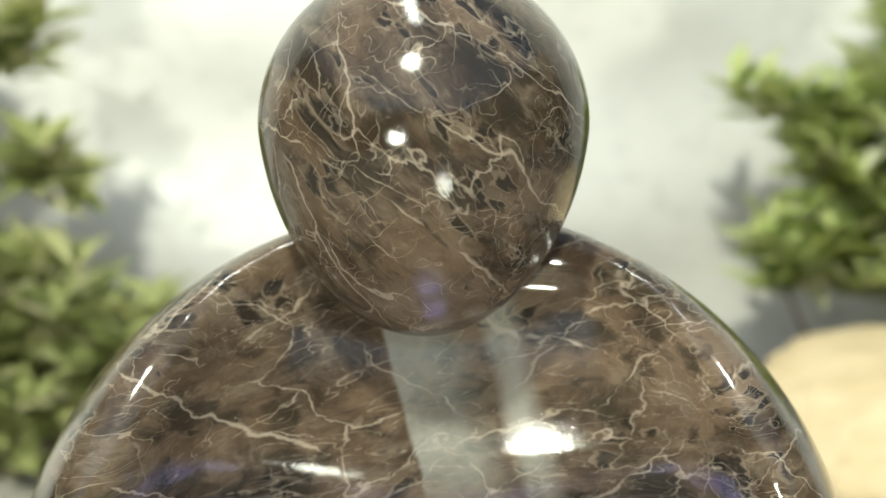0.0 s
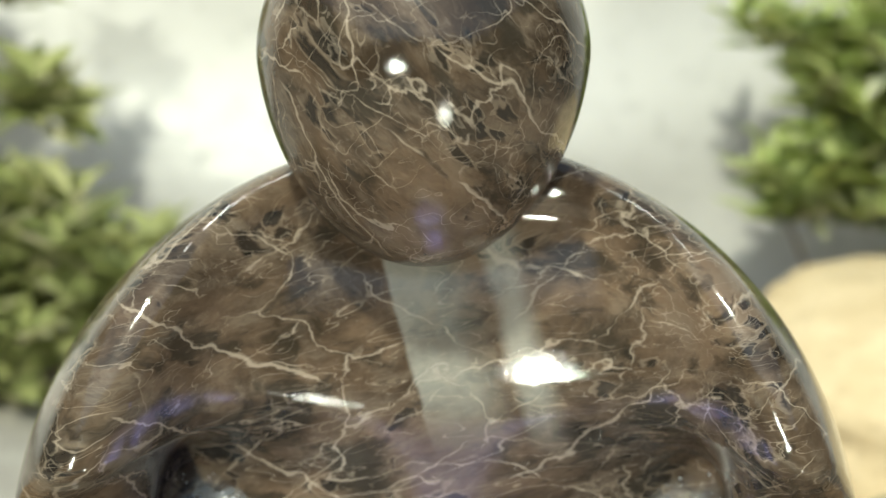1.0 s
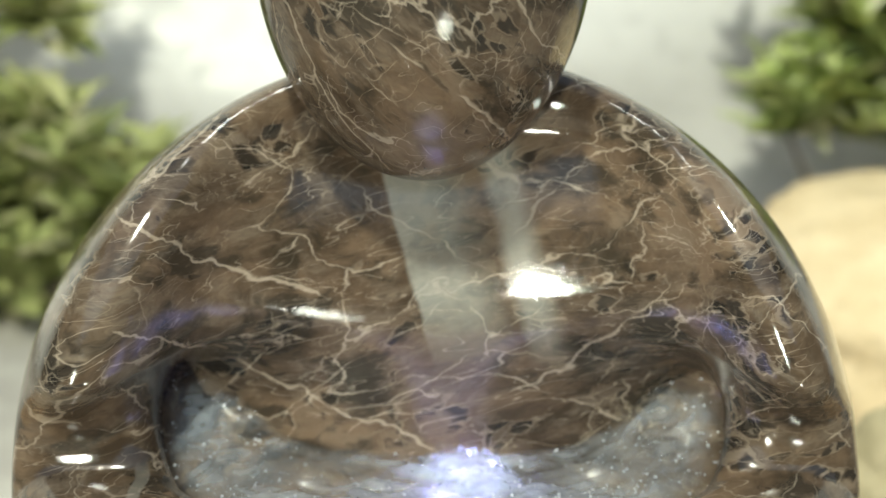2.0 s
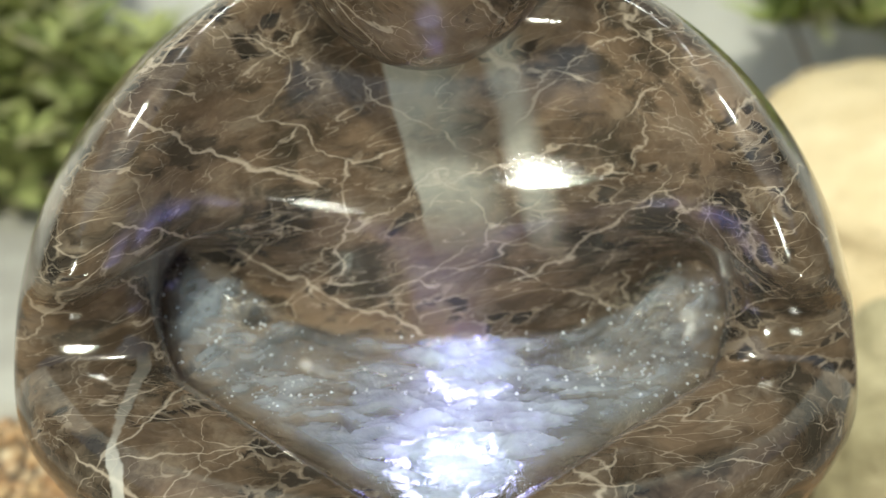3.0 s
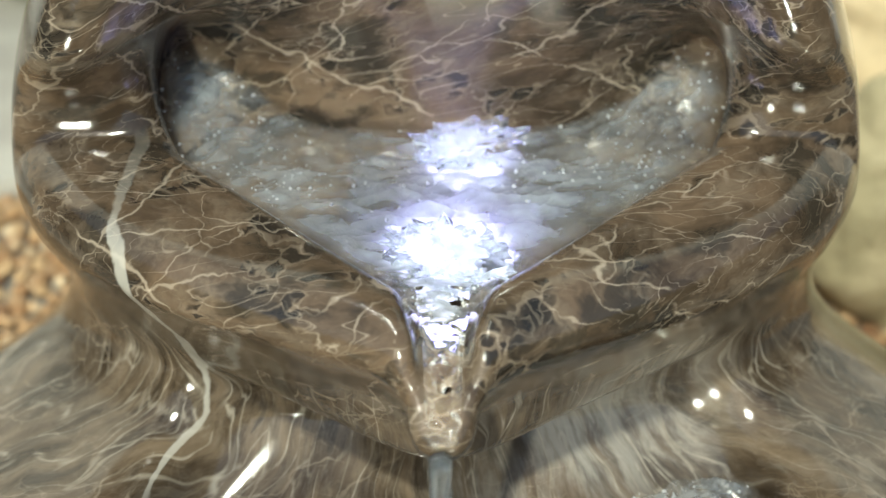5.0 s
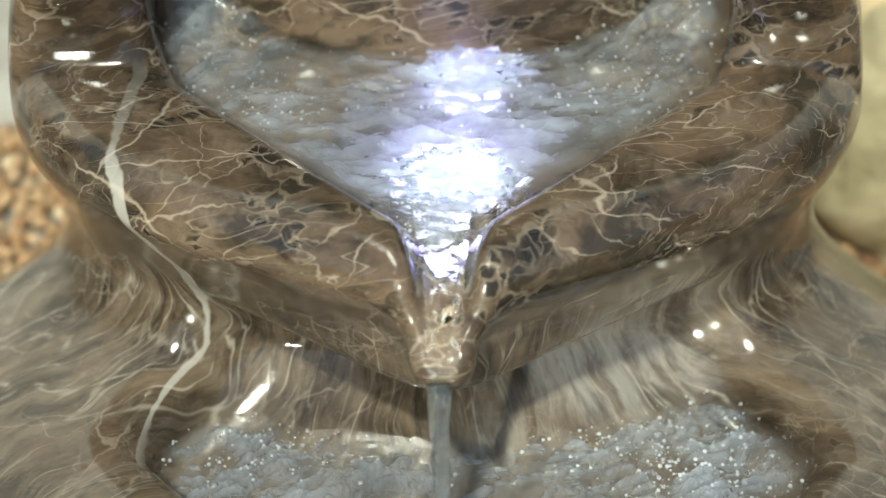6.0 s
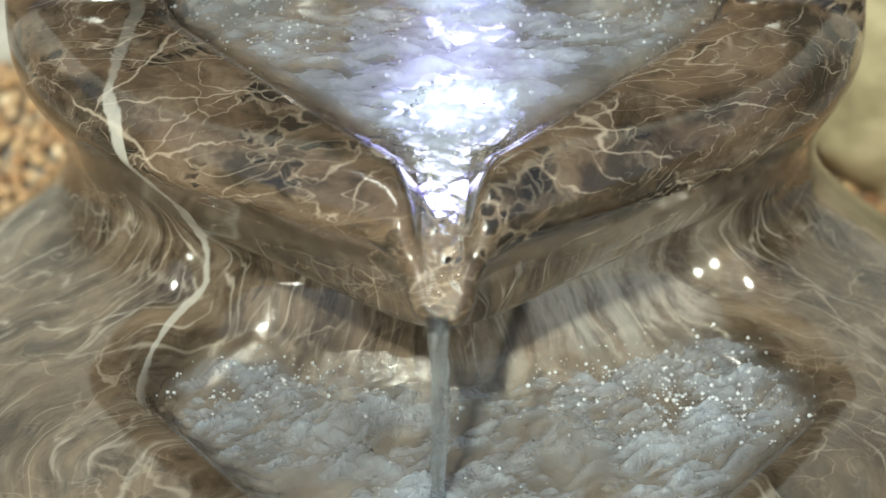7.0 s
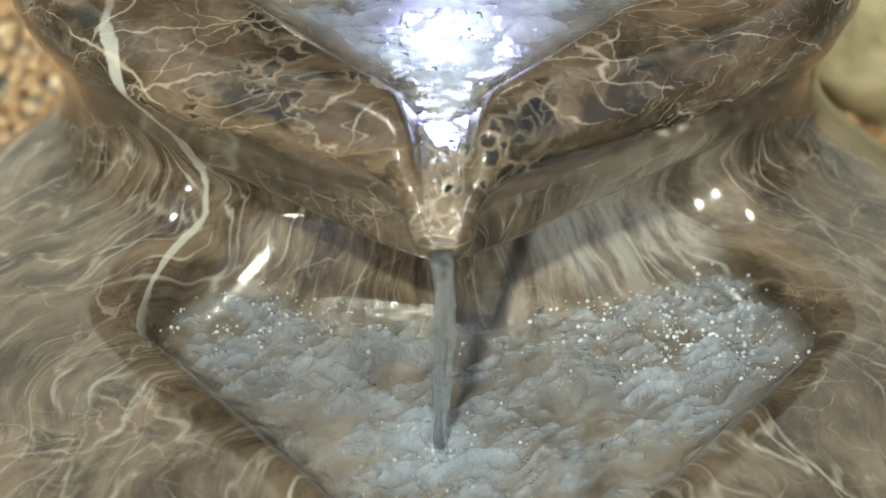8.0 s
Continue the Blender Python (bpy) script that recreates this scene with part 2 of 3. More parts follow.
def by_island(name, colours, rough, gloss=0.5):
    """Each pebble or leaf takes its own colour."""
    m = Nodes(name)
    ramp = m.node("ShaderNodeValToRGB")
    ramp.color_ramp.interpolation = "LINEAR"
    stops = ramp.color_ramp.elements
    while len(stops) < len(colours):
        stops.new(0.5)
    for i, c in enumerate(colours):
        stops[i].position = i / (len(colours) - 1)
        stops[i].color = (*c, 1)
    m.put(ramp.inputs[0], m.node("ShaderNodeNewGeometry").outputs["Random Per Island"])
    col = m.mix(m.remap(m.noise(90, 4), 0.4, 0.7, 0, 0.4), ramp.outputs[0], tuple(0.6 * c for c in colours[0]))
    m.set(Base_Color=col, Roughness=rough, Specular_IOR_Level=gloss)
    return m


PEBBLE = by_island("pebbles", [(0.22, 0.11, 0.05), (0.38, 0.22, 0.10), (0.48, 0.33, 0.18), (0.30, 0.17, 0.08), (0.60, 0.48, 0.32)], 0.6).mat


def leafy(m):
    """Leaves let light through."""
    glowing = m.node("ShaderNodeBsdfTranslucent")
    m.put(glowing.inputs["Color"], m.bsdf.inputs["Base Color"].links[0].from_socket)
    mixer = m.node("ShaderNodeMixShader")
    mixer.inputs[0].default_value = 0.3
    m.tree.links.new(m.bsdf.outputs[0], mixer.inputs[1])
    m.tree.links.new(glowing.outputs[0], mixer.inputs[2])
    m.tree.links.new(mixer.outputs[0], m.out.inputs["Surface"])
    return m.mat


LEAF = leafy(by_island("leaves_variegated", [(0.22, 0.26, 0.09), (0.36, 0.40, 0.15), (0.50, 0.50, 0.24), (0.28, 0.32, 0.10), (0.72, 0.68, 0.48)], 0.5))
LEAF_BRIGHT = leafy(by_island("leaves_bright", [(0.30, 0.38, 0.12), (0.48, 0.56, 0.19), (0.62, 0.66, 0.30), (0.36, 0.44, 0.14), (0.76, 0.74, 0.54)], 0.5))


# ---- building ----
def part(name, bm, material, parent=None, label=""):
    """One mesh object out of a bmesh, under its thing."""
    mesh = bpy.data.meshes.new(name)
    bm.to_mesh(mesh)
    bm.free()
    mesh.materials.append(material)
    ob = new(name, mesh)
    ob.parent = parent
    return tagged(ob, label)


def smooth(ob):
    ob.data.polygons.foreach_set("use_smooth", np.ones(len(ob.data.polygons), bool))
    ob.data.update()
    return ob


def meshed(name, verts, faces, material, parent=None, label=""):
    mesh = bpy.data.meshes.new(name)
    mesh.from_pydata(verts.tolist() if hasattr(verts, "tolist") else verts, [], faces.tolist() if hasattr(faces, "tolist") else faces)
    mesh.materials.append(material)
    ob = new(name, mesh)
    ob.parent = parent
    return tagged(ob, label)


def smin(a, b, k):
    h = np.clip(0.5 + 0.5 * (b - a) / k, 0, 1)
    return b + (a - b) * h - k * h * (1 - h)


def smax(a, b, k):
    return -smin(-a, -b, k)


def ellipsoid(x, y, z, centre, radii):
    """Distance, roughly, to an ellipsoid; the radii may be arrays."""
    px, py, pz = x - centre[0], y - centre[1], z - centre[2]
    k0 = np.sqrt((px / radii[0]) ** 2 + (py / radii[1]) ** 2 + (pz / radii[2]) ** 2)
    k1 = np.sqrt((px / radii[0] ** 2) ** 2 + (py / radii[1] ** 2) ** 2 + (pz / radii[2] ** 2) ** 2)
    return k0 * (k0 - 1) / np.maximum(k1, 1e-6)


def capsule(x, y, z, a, b, ra, rb):
    a, b = np.array(a), np.array(b)
    d = b - a
    t = np.clip(((x - a[0]) * d[0] + (y - a[1]) * d[1] + (z - a[2]) * d[2]) / (d @ d), 0, 1)
    return np.sqrt((x - a[0] - t * d[0]) ** 2 + (y - a[1] - t * d[1]) ** 2 + (z - a[2] - t * d[2]) ** 2) - (ra + (rb - ra) * t)


def skin(field, lo, hi, step):
    """The surface of a solid, field < 0 inside, as quads: surface nets, drawn onto the surface."""
    axes = [np.arange(a, b + step, step, dtype=np.float32) for a, b in zip(lo, hi)]
    g = np.meshgrid(*axes, indexing="ij", sparse=True)
    f = np.broadcast_to(field(*g), [len(a) for a in axes]).astype(np.float32)
    s = f < 0
    n = np.array(s.shape) - 1
    count = sum(s[i:i + n[0], j:j + n[1], k:k + n[2]].astype(np.int8) for i in (0, 1) for j in (0, 1) for k in (0, 1))
    cells = np.argwhere((count > 0) & (count < 8))
    index = np.full(n, -1, np.int32)
    index[tuple(cells.T)] = np.arange(len(cells))
    p = (np.array(lo) + (cells + 0.5) * step).astype(np.float64)
    e = step * 0.25
    for _ in range(4):
        v = field(*p.T)
        grad = np.stack([(field(*(p + d).T) - field(*(p - d).T)) / (2 * e) for d in np.eye(3) * e], 1)
        p -= np.clip(v / np.maximum((grad ** 2).sum(1), 0.05), -step, step)[:, None] * grad * 0.8
    quads = []
    for axis in range(3):
        a, b = [slice(None)] * 3, [slice(None)] * 3
        a[axis], b[axis] = slice(0, -1), slice(1, None)
        sa, sb = s[tuple(a)], s[tuple(b)]
        at = np.argwhere(sa != sb)
        u, w = [i for i in range(3) if i != axis]
        at = at[(at[:, u] > 0) & (at[:, w] > 0) & (at[:, u] < n[u]) & (at[:, w] < n[w])]
        flip = sa[tuple(at.T)] ^ (axis == 1)
        ring = []
        for du, dw in ((-1, -1), (0, -1), (0, 0), (-1, 0)):
            c = at.copy()
            c[:, u] += du
            c[:, w] += dw
            ring.append(index[tuple(c.T)])
        q = np.stack(ring, 1)
        q[~flip] = q[~flip][:, ::-1]
        quads.append(q)
    return p, np.concatenate(quads)


# ---- the fountain ----
# Levels: the cradled pool stands at POOL, the lower basin at BASIN.
POOL, BASIN = EYE - 0.388, EYE - 0.527
AXIS = 0.755


def vee(x, y, corner_x, corner_y, tip_y):
    """Distance, in plan, outside a V that opens away from its tip."""
    dx, dy = corner_x, corner_y - tip_y
    size = math.hypot(dx, dy)
    return (np.sqrt(x * x + 0.0002) * dy - (y - tip_y) * dx) / size


def pool_rise(x, y):
    """How far the water, and the bed under it, climb along both sides towards the back."""
    a = np.clip((y - 0.705) / 0.10, 0, 1)
    b = np.clip((np.abs(x) - 0.065) / 0.075, 0, 1)
    return 0.052 * a * a * (3 - 2 * a) * b * b * (3 - 2 * b)


def chest(x, z):
    """How far back the figure's front stands at a height under the eye."""
    hollow = np.clip((z + 0.375) / 0.06, 0, 1)
    h = np.clip(z + 0.315, -0.10, 0.10)
    return 0.751 + 0.17 * h + 1.5 * h * h + (1.0 - 3.0 * hollow) * 0.03 * np.tanh(x * x / 0.03)


def stone(x, y, z):
    z = z - EYE
    rz = np.where(z > -0.40, 0.230, 0.110)
    ry = np.where(y < AXIS, np.clip(0.204 - 0.85 * np.maximum(-0.398 - z, 0), 0.14, 1), 0.215)
    body = ellipsoid(x, y, z, (-0.004, AXIS, -0.40), (0.226, ry, rz))
    ax = np.sqrt(x * x + 1e-5)
    arm = capsule(ax, y, z, (0.142, 0.675, -0.398), (0.012, 0.550, -0.393), 0.032, 0.014)
    body = smin(body, arm, 0.03)
    # the spout
    body = smin(body, capsule(x, y, z, (0, 0.565, -0.400), (0, 0.516, -0.412), 0.021, 0.0140), 0.018)
    # the prow under the arms, drawn back into the neck
    prow = smax(vee(x, y, 0.1695, 0.660, 0.528) + 0.36 * (-0.400 - z), np.sqrt(x * x + (y - AXIS) ** 2) - 0.200, 0.03)
    prow = smax(prow, z + 0.402, 0.03)
    body = smin(body, prow, 0.040)
    # the lap in front of the chest, above the sloping rim
    side = np.clip((ax - 0.125) / 0.05, 0, 1)
    rim = -0.379 + 0.06 * (y - 0.55) + 1.5 * np.maximum(y - 0.695, 0) * side
    inner = smax(y - chest(x, z), ax - 0.128 - 0.41 * (-0.24 - z), 0.055)
    inner = smin(inner, y - chest(x, z) + 0.036, 0.03)
    open_front = smax(inner, (rim - z) * 0.95, 0.045)
    body = smax(body, -open_front, 0.024)
    # the pool
    hollow = smax(vee(x, y, 0.160, 0.727, 0.563), ax - 0.156, 0.034)
    hollow = smax(hollow, y - 0.749 - 1.9 * x * x, 0.03)
    hollow = smax(hollow, z + 0.326 + 0.3 * (y - 0.78), 0.06)
    floor = -0.425 + pool_rise(x, y) * 1.1
    hollow = smax(hollow, floor - z, 0.03)
    body = smax(body, -hollow, 0.028)
    groove = capsule(x, y, z, (0, 0.592, -0.379), (0, 0.480, -0.4065), 0.0155, 0.0075)
    body = smax(body, -groove, 0.010)
    # the lower basin and its foot
    bowl = ellipsoid(x, y, z, (0, 0.57, -0.600), (0.368, 0.37, 0.108))
    bowl = smin(bowl, ellipsoid(x, y, z, (0, 0.66, -0.70), (0.20, 0.20, 0.12)), 0.05)
    body = smin(body, bowl, 0.090)
    bx = x - 0.020
    pool = smax(smax(vee(bx, y, 0.165, 0.565, 0.383), y - 0.66, 0.02), -0.552 - z, 0.02)
    pool = smax(pool, np.sqrt(bx * bx + (y - 0.50) ** 2) - 0.182, 0.02)
    pool = smax(pool, z + 0.478, 0.02)
    pool = smax(pool, -(np.sqrt((x / 1.15) ** 2 + (y - AXIS) ** 2) - 0.125 - 1.3 * np.maximum(-0.50 - z, 0)), 0.045)
    return smax(body, -pool, 0.032)


def head(x, y, z):
    z = z - EYE
    c = (-0.0096, 0.75, -0.1226)
    down = np.clip((c[2] - z) / 0.1, 0, 1)
    return ellipsoid(x, y, z, c, (0.0821 - 0.007 * down, 0.0821 - 0.007 * down, np.where(z > c[2], 0.081, 0.1075)))


fountain = tagged(new("fountain"), "polished brown marble fountain, a seated form cradling a lit pool", "fountain")
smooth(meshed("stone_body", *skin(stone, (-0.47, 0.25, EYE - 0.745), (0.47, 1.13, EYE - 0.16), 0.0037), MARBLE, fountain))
smooth(meshed("egg_head", *skin(head, (-0.10, 0.65, EYE - 0.245), (0.09, 0.85, EYE - 0.03), 0.0028), MARBLE_HEAD, fountain, "polished brown marble egg with cream veins"))


def sheet(name, inside, lo, hi, level, step, wave, material, label, rise=lambda x, y: 0 * x, jets=()):
    """A pool's water: a rippled sheet, cut where inside() ends, milkier where it is deep and round the jets; paler
    crests and clearer troughs put the ripples' shading into its colour.
    """
    xs, ys = np.arange(lo[0], hi[0], step), np.arange(lo[1], hi[1], step)
    gx, gy = np.meshgrid(xs, ys, indexing="ij")
    keep = inside(gx, gy) < 0
    lift = rise(gx, gy)
    calm = np.clip(stone(gx, gy, level + lift) / 0.014, 0.35, 1)
    z = level + lift + (wave(gx, gy) - lift) * calm
    ids = np.full(gx.shape, -1)
    ids[keep] = np.arange(keep.sum())
    v = np.stack([gx[keep], gy[keep], z[keep]], 1)
    q = np.stack([ids[:-1, :-1], ids[1:, :-1], ids[1:, 1:], ids[:-1, 1:]], -1).reshape(-1, 4)
    q = q[(q >= 0).all(1)]
    ob = meshed(name, v, q, material)
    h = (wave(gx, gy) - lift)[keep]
    # pale crests, dark troughs: the ripples' shade is set into the milk
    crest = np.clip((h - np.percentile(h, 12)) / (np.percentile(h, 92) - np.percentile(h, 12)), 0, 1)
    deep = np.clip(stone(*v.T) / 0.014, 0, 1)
    stirred_and_shaded = 0.15 + 1.05 * crest ** 0.6 + sum(np.exp(-((v[:, 0] - x) ** 2 + (v[:, 1] - y) ** 2) / r ** 2) for x, y, r in jets)
    air_and_shade = ob.data.attributes.new("air_and_shade", "FLOAT", "POINT")
    air_and_shade.data.foreach_set("value", (deep * deep * (3 - 2 * deep) * stirred_and_shaded).astype(np.float32))
    return smooth(tagged(ob, label, "water", kind="structure"))


def ripples(x, y, size=0.0046, fine=1.0):
    """Short, drawn-out wavelets that cross one another."""
    h = []
    for a, b in zip(x.ravel(), y.ravel()):
        c = 0.006 * noise.noise(Vector((60 * a, 60 * b, 3)))
        p = Vector((34 * (a + c) + 8 * b, 84 * (b + c), 0)) * fine
        h.append(noise.fractal(p, 0.7, 2.1, 4) - 0.8 * abs(noise.noise(p * 1.7 + Vector((5, 1, 2)))))
    return size * (np.reshape(h, x.shape) + 0.25)


def billows(x, y, size, fine):
    """Rounded wavelets, drawn out sideways, with narrow troughs between them."""
    h = []
    for a, b in zip(x.ravel(), y.ravel()):
        c = 0.010 * noise.noise(Vector((45 * a, 45 * b, 7)))
        p = Vector((30 * (a + c) + 22 * b, 105 * (b + c) - 42 * a, 0)) * fine
        h.append(abs(noise.noise(p)) + 0.55 * abs(noise.noise(p * 2.1 + Vector((4, 9, 1)))) + 0.5 * noise.noise(p * 0.4))
    return size * (np.reshape(h, x.shape) - 0.35)


def upper_edge(x, y):
    return np.maximum(vee(x, y, 0.162, 0.727, 0.546), np.maximum(np.abs(x) - 0.178, y - 0.85))


def pool_shape(x, y):
    """The pool lies level; along both sides the water runs down to it from behind."""
    side = np.clip((np.abs(x) - 0.05) / 0.06, 0, 1)
    return ripples(x, y, 0.0040) * (1 - side) + billows(x, y, 0.0046, 1.7) * side + pool_rise(x, y)


def lower_edge(x, y):
    return np.maximum(vee(x - 0.020, y, 0.165, 0.565, 0.366), np.sqrt((x - 0.020) ** 2 + (y - 0.50) ** 2) - 0.200)


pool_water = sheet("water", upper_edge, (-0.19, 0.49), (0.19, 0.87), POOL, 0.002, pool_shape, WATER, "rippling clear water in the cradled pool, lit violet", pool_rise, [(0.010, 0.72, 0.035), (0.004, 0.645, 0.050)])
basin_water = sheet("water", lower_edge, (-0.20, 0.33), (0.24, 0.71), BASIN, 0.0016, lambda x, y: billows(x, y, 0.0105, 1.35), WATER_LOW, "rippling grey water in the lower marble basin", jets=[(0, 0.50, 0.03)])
for ob in (pool_water, basin_water):
    ob.visible_shadow = False


def glint_beads(water_sheet, spots, count, seed):
    """Fine bubble beads that ride on the water; their pale colour stands in for glints."""
    rng = np.random.default_rng(seed)
    bm = bmesh.new()
    bmesh.ops.create_icosphere(bm, subdivisions=2, radius=1)
    unit = np.array([v.co for v in bm.verts])
    tris = np.array([[v.index for v in f.verts] for f in bm.faces])
    bm.free()
    top = np.array([v.co for v in water_sheet.data.vertices])
    weight = sum(np.exp(-(((top[:, 0] - x) / rx) ** 2 + ((top[:, 1] - y) / ry) ** 2)) for x, y, rx, ry in spots)
    pick = rng.choice(len(top), count, p=weight / weight.sum())
    size = 0.0003 + 0.0009 * rng.random(count) ** 3
    v = (unit[None] * size[:, None, None] + top[pick][:, None]).reshape(-1, 3)
    f = (tris[None] + len(unit) * np.arange(count)[:, None, None]).reshape(-1, 3)
    return smooth(tagged(meshed("glint_beads", v, f, BEAD, water_sheet), "fine pale bubble beads standing in for glints on the water", kind="stuff"))


glint_beads(pool_water, [(-0.125, 0.74, 0.04, 0.05), (0.125, 0.74, 0.04, 0.05), (-0.08, 0.70, 0.05, 0.03), (0.08, 0.70, 0.05, 0.03), (0, 0.58, 0.02, 0.03), (0.01, 0.70, 0.04, 0.04)], 650, 1)
glint_beads(basin_water, [(-0.09, 0.585, 0.045, 0.016), (0.11, 0.597, 0.045, 0.016), (0.12, 0.57, 0.05, 0.03), (0, 0.50, 0.02, 0.02)], 800, 2)


def disc(name, x, y, z, r, h, material, parent, label=""):
    bm = bmesh.new()
    bmesh.ops.create_cone(bm, cap_ends=True, segments=28, radius1=r, radius2=r * 0.92, depth=h, matrix=Matrix.Translation((x, y, z)))
    return part(name, bm, material, parent, label)


def underwater_light(x, y, z, r, watts):
    thing = tagged(new("underwater_light"), "round steel underwater light glowing violet", "lamp", "lights in the pool")
    disc("housing", x, y, z, r, 0.010, STEEL, thing)
    disc("lens", x, y, z + 0.007, r * 0.92, 0.005, LED, thing, "glowing violet lens")
    data = bpy.data.lights.new("led", "AREA")
    data.shape, data.size = "DISK", 1.8 * r
    data.energy, data.color = watts, (0.28, 0.23, 1.0)
    new("led", data).matrix_world = look((x, y, z + 0.012), (x, y - 0.004, z + 0.1))


underwater_light(0.012, 0.722, POOL - 0.030, 0.020, 0.012)
underwater_light(0.004, 0.645, POOL - 0.034, 0.034, 0.014)

# the thread of falling water
STREAM_Y = 0.501


def stream_piece(length, radius, seed):
    rng = random.Random(seed)
    bm = bmesh.new()
    rings, n = [], 16
    for i in range(25):
        k = i / 24
        r = radius * (1.0 - 0.35 * k) * (0.85 + 0.3 * rng.random())
        ph = 3 * k + seed
        rings.append([bm.verts.new((r * (1.05 + 0.25 * math.sin(ph)) * (1 + 0.22 * math.cos(3 * a + 9 * k)) * math.cos(a) + 0.001 * math.sin(5 * k + seed), r * math.sin(a) + 0.001 * math.cos(7 * k), -length * k)) for a in [2 * math.pi * j / n for j in range(n)]])
    for u, w in zip(rings, rings[1:]):
        for j in range(n):
            bm.faces.new((u[j], u[j - 1], w[j - 1], w[j]))
    bm.faces.new(rings[0])
    bm.faces.new(rings[-1][::-1])
    return bm


stream = tagged(new("falling_stream"), "thin clear stream of water falling from the marble spout", "water")
stream.location = (-0.001, STREAM_Y, EYE - 0.415)


def channel_film():
    """Clear water sliding down the groove of the spout, lumpy, over the lip."""
    nx, ny = 13, 60
    v = []
    for j in range(ny):
        k = j / (ny - 1)
        y = 0.590 - 0.089 * k
        half = 0.0125 - 0.0062 * k
        z = EYE - 0.3900 - 0.0180 * k
        for i in range(nx):
            u = 2 * i / (nx - 1) - 1
            lump = 0.0011 * noise.fractal(Vector((u * 2.2, k * 9, 1)), 0.7, 2, 3)
            v.append((u * half, y, z + 0.0008 * (1 - u * u) + lump - 0.004 * max(0, k - 0.9) * 10 * 0.5))
    q = [(j * nx + i, j * nx + i + 1, (j + 1) * nx + i + 1, (j + 1) * nx + i) for j in range(ny - 1) for i in range(nx - 1)]
    return v, q


film = smooth(meshed("spout_water", *channel_film(), CLEAR))
tagged(film, "clear water running down the groove of the marble spout", "water")
film.visible_shadow = False


def upwelling(x, y, r, seed):
    """A low, knobbly swell of water over a light."""
    bm = bmesh.new()
    bmesh.ops.create_uvsphere(bm, u_segments=40, v_segments=24, radius=1)
    for v in bm.verts:
        p = v.co.copy()
        lump = 1 + 0.55 * noise.fractal(p * 3.0 + Vector((seed, 0, 0)), 0.7, 2, 3)
        v.co = Vector((p.x * r * lump, p.y * r * 0.8 * lump, p.z * r * 0.30 * lump))
    ob = smooth(part("upwelling", bm, STREAM))
    ob.location = (x, y, POOL - 0.001)
    ob.visible_shadow = False
    return tagged(ob, "low restless swell of clear water over a violet light", "water", "swells over the lights")


swells = [upwelling(0.012, 0.730, 0.026, 2), upwelling(0.004, 0.622, 0.028, 7)]
strands = [smooth(part("strand", stream_piece(0.115, 0.0042 - 0.0012 * i, i), STREAM, stream)) for i in range(2)]

# ---- surroundings ----
ground = tagged(meshed("ground", [(-40, -40, 0), (40, -40, 0), (40, 40, 0), (-40, 40, 0)], [(0, 1, 2, 3)], EARTH), "grey-brown earth under the gravel", "ground", kind="structure")


def wall_sheet():
    """A rendered wall with shallow, drifting waves in its face."""
    nx, nz = 160, 90
    xs, zs = np.linspace(-4.5, 4.5, nx), np.linspace(0, 3.0, nz)
    gx, gz = np.meshgrid(xs, zs, indexing="ij")
    gy = 2.15 + 0.016 * np.abs(np.sin(7 * gz + 2.2 * gx + 1.6 * np.sin(1.7 * gx + gz))) + 0.010 * np.sin(19 * gz - 7 * gx + 2 * np.sin(2.3 * gx))
    v = np.concatenate([np.stack([gx, gy, gz], -1).reshape(-1, 3), np.stack([gx, gy * 0 + 2.30, gz], -1).reshape(-1, 3)])
    i = np.arange(nx * nz).reshape(nx, nz)
    q = np.stack([i[:-1, :-1], i[1:, :-1], i[1:, 1:], i[:-1, 1:]], -1).reshape(-1, 4)
    return v, np.concatenate([q, q[:, ::-1] + nx * nz])


wall = smooth(tagged(meshed("wall_north", *wall_sheet(), PLASTER), "whitewashed wall with faint wavy relief", "wall", kind="structure"))
# unseen plain walls, added at both sides and behind to darken the stone's reflections
for name, x, y, wide, long in (("screen_west", -3.0, -0.90, 0.15, 6.0), ("screen_east", 3.0, -0.90, 0.15, 6.0), ("screen_south", 0, -3.98, 6.15, 0.15)):
    bm = bmesh.new()
    bmesh.ops.create_cube(bm, size=1, matrix=Matrix.Translation((x, y, 1.15)) @ Matrix.Diagonal((wide, long, 2.3, 1)))
    tagged(part(name, bm, BROWN_SCREEN), "unseen plain brown wall added to darken reflections", "wall", kind="structure")
bm = bmesh.new()
bmesh.ops.create_cube(bm, size=1, matrix=Matrix.Translation((-1.35, 1.55, 0.012)) @ Matrix.Diagonal((2.2, 0.56, 0.024, 1)))
bmesh.ops.bevel(bm, geom=bm.edges[:], offset=0.006, segments=2, affect="EDGES")
tagged(part("pavement", bm, PAVING), "grey stone paving strip behind the gravel", "paving", kind="structure")


def boulder(name, centre, size, seed, material, label, flat=0.6):
    bm = bmesh.new()
    bmesh.ops.create_icosphere(bm, subdivisions=5, radius=1)
    for v in bm.verts:
        p = v.co.copy()
        q = Vector((abs(c) ** flat * (1 if c > 0 else -1) for c in p))
        n = noise.fractal(p * 1.4 + Vector((seed, 0, 0)), 0.8, 2.0, 5) * 0.10
        v.co = Vector((q.x * size[0], q.y * size[1], q.z * size[2])) * (1 + n)
    ob = smooth(part(name, bm, material))
    ob.location = centre
    return tagged(ob, label, "boulder")


boulder("boulder", (0.70, 1.50, 0.10), (0.36, 0.36, 0.14), 1, SANDSTONE, "large pale ochre sandstone boulder beside the fountain")
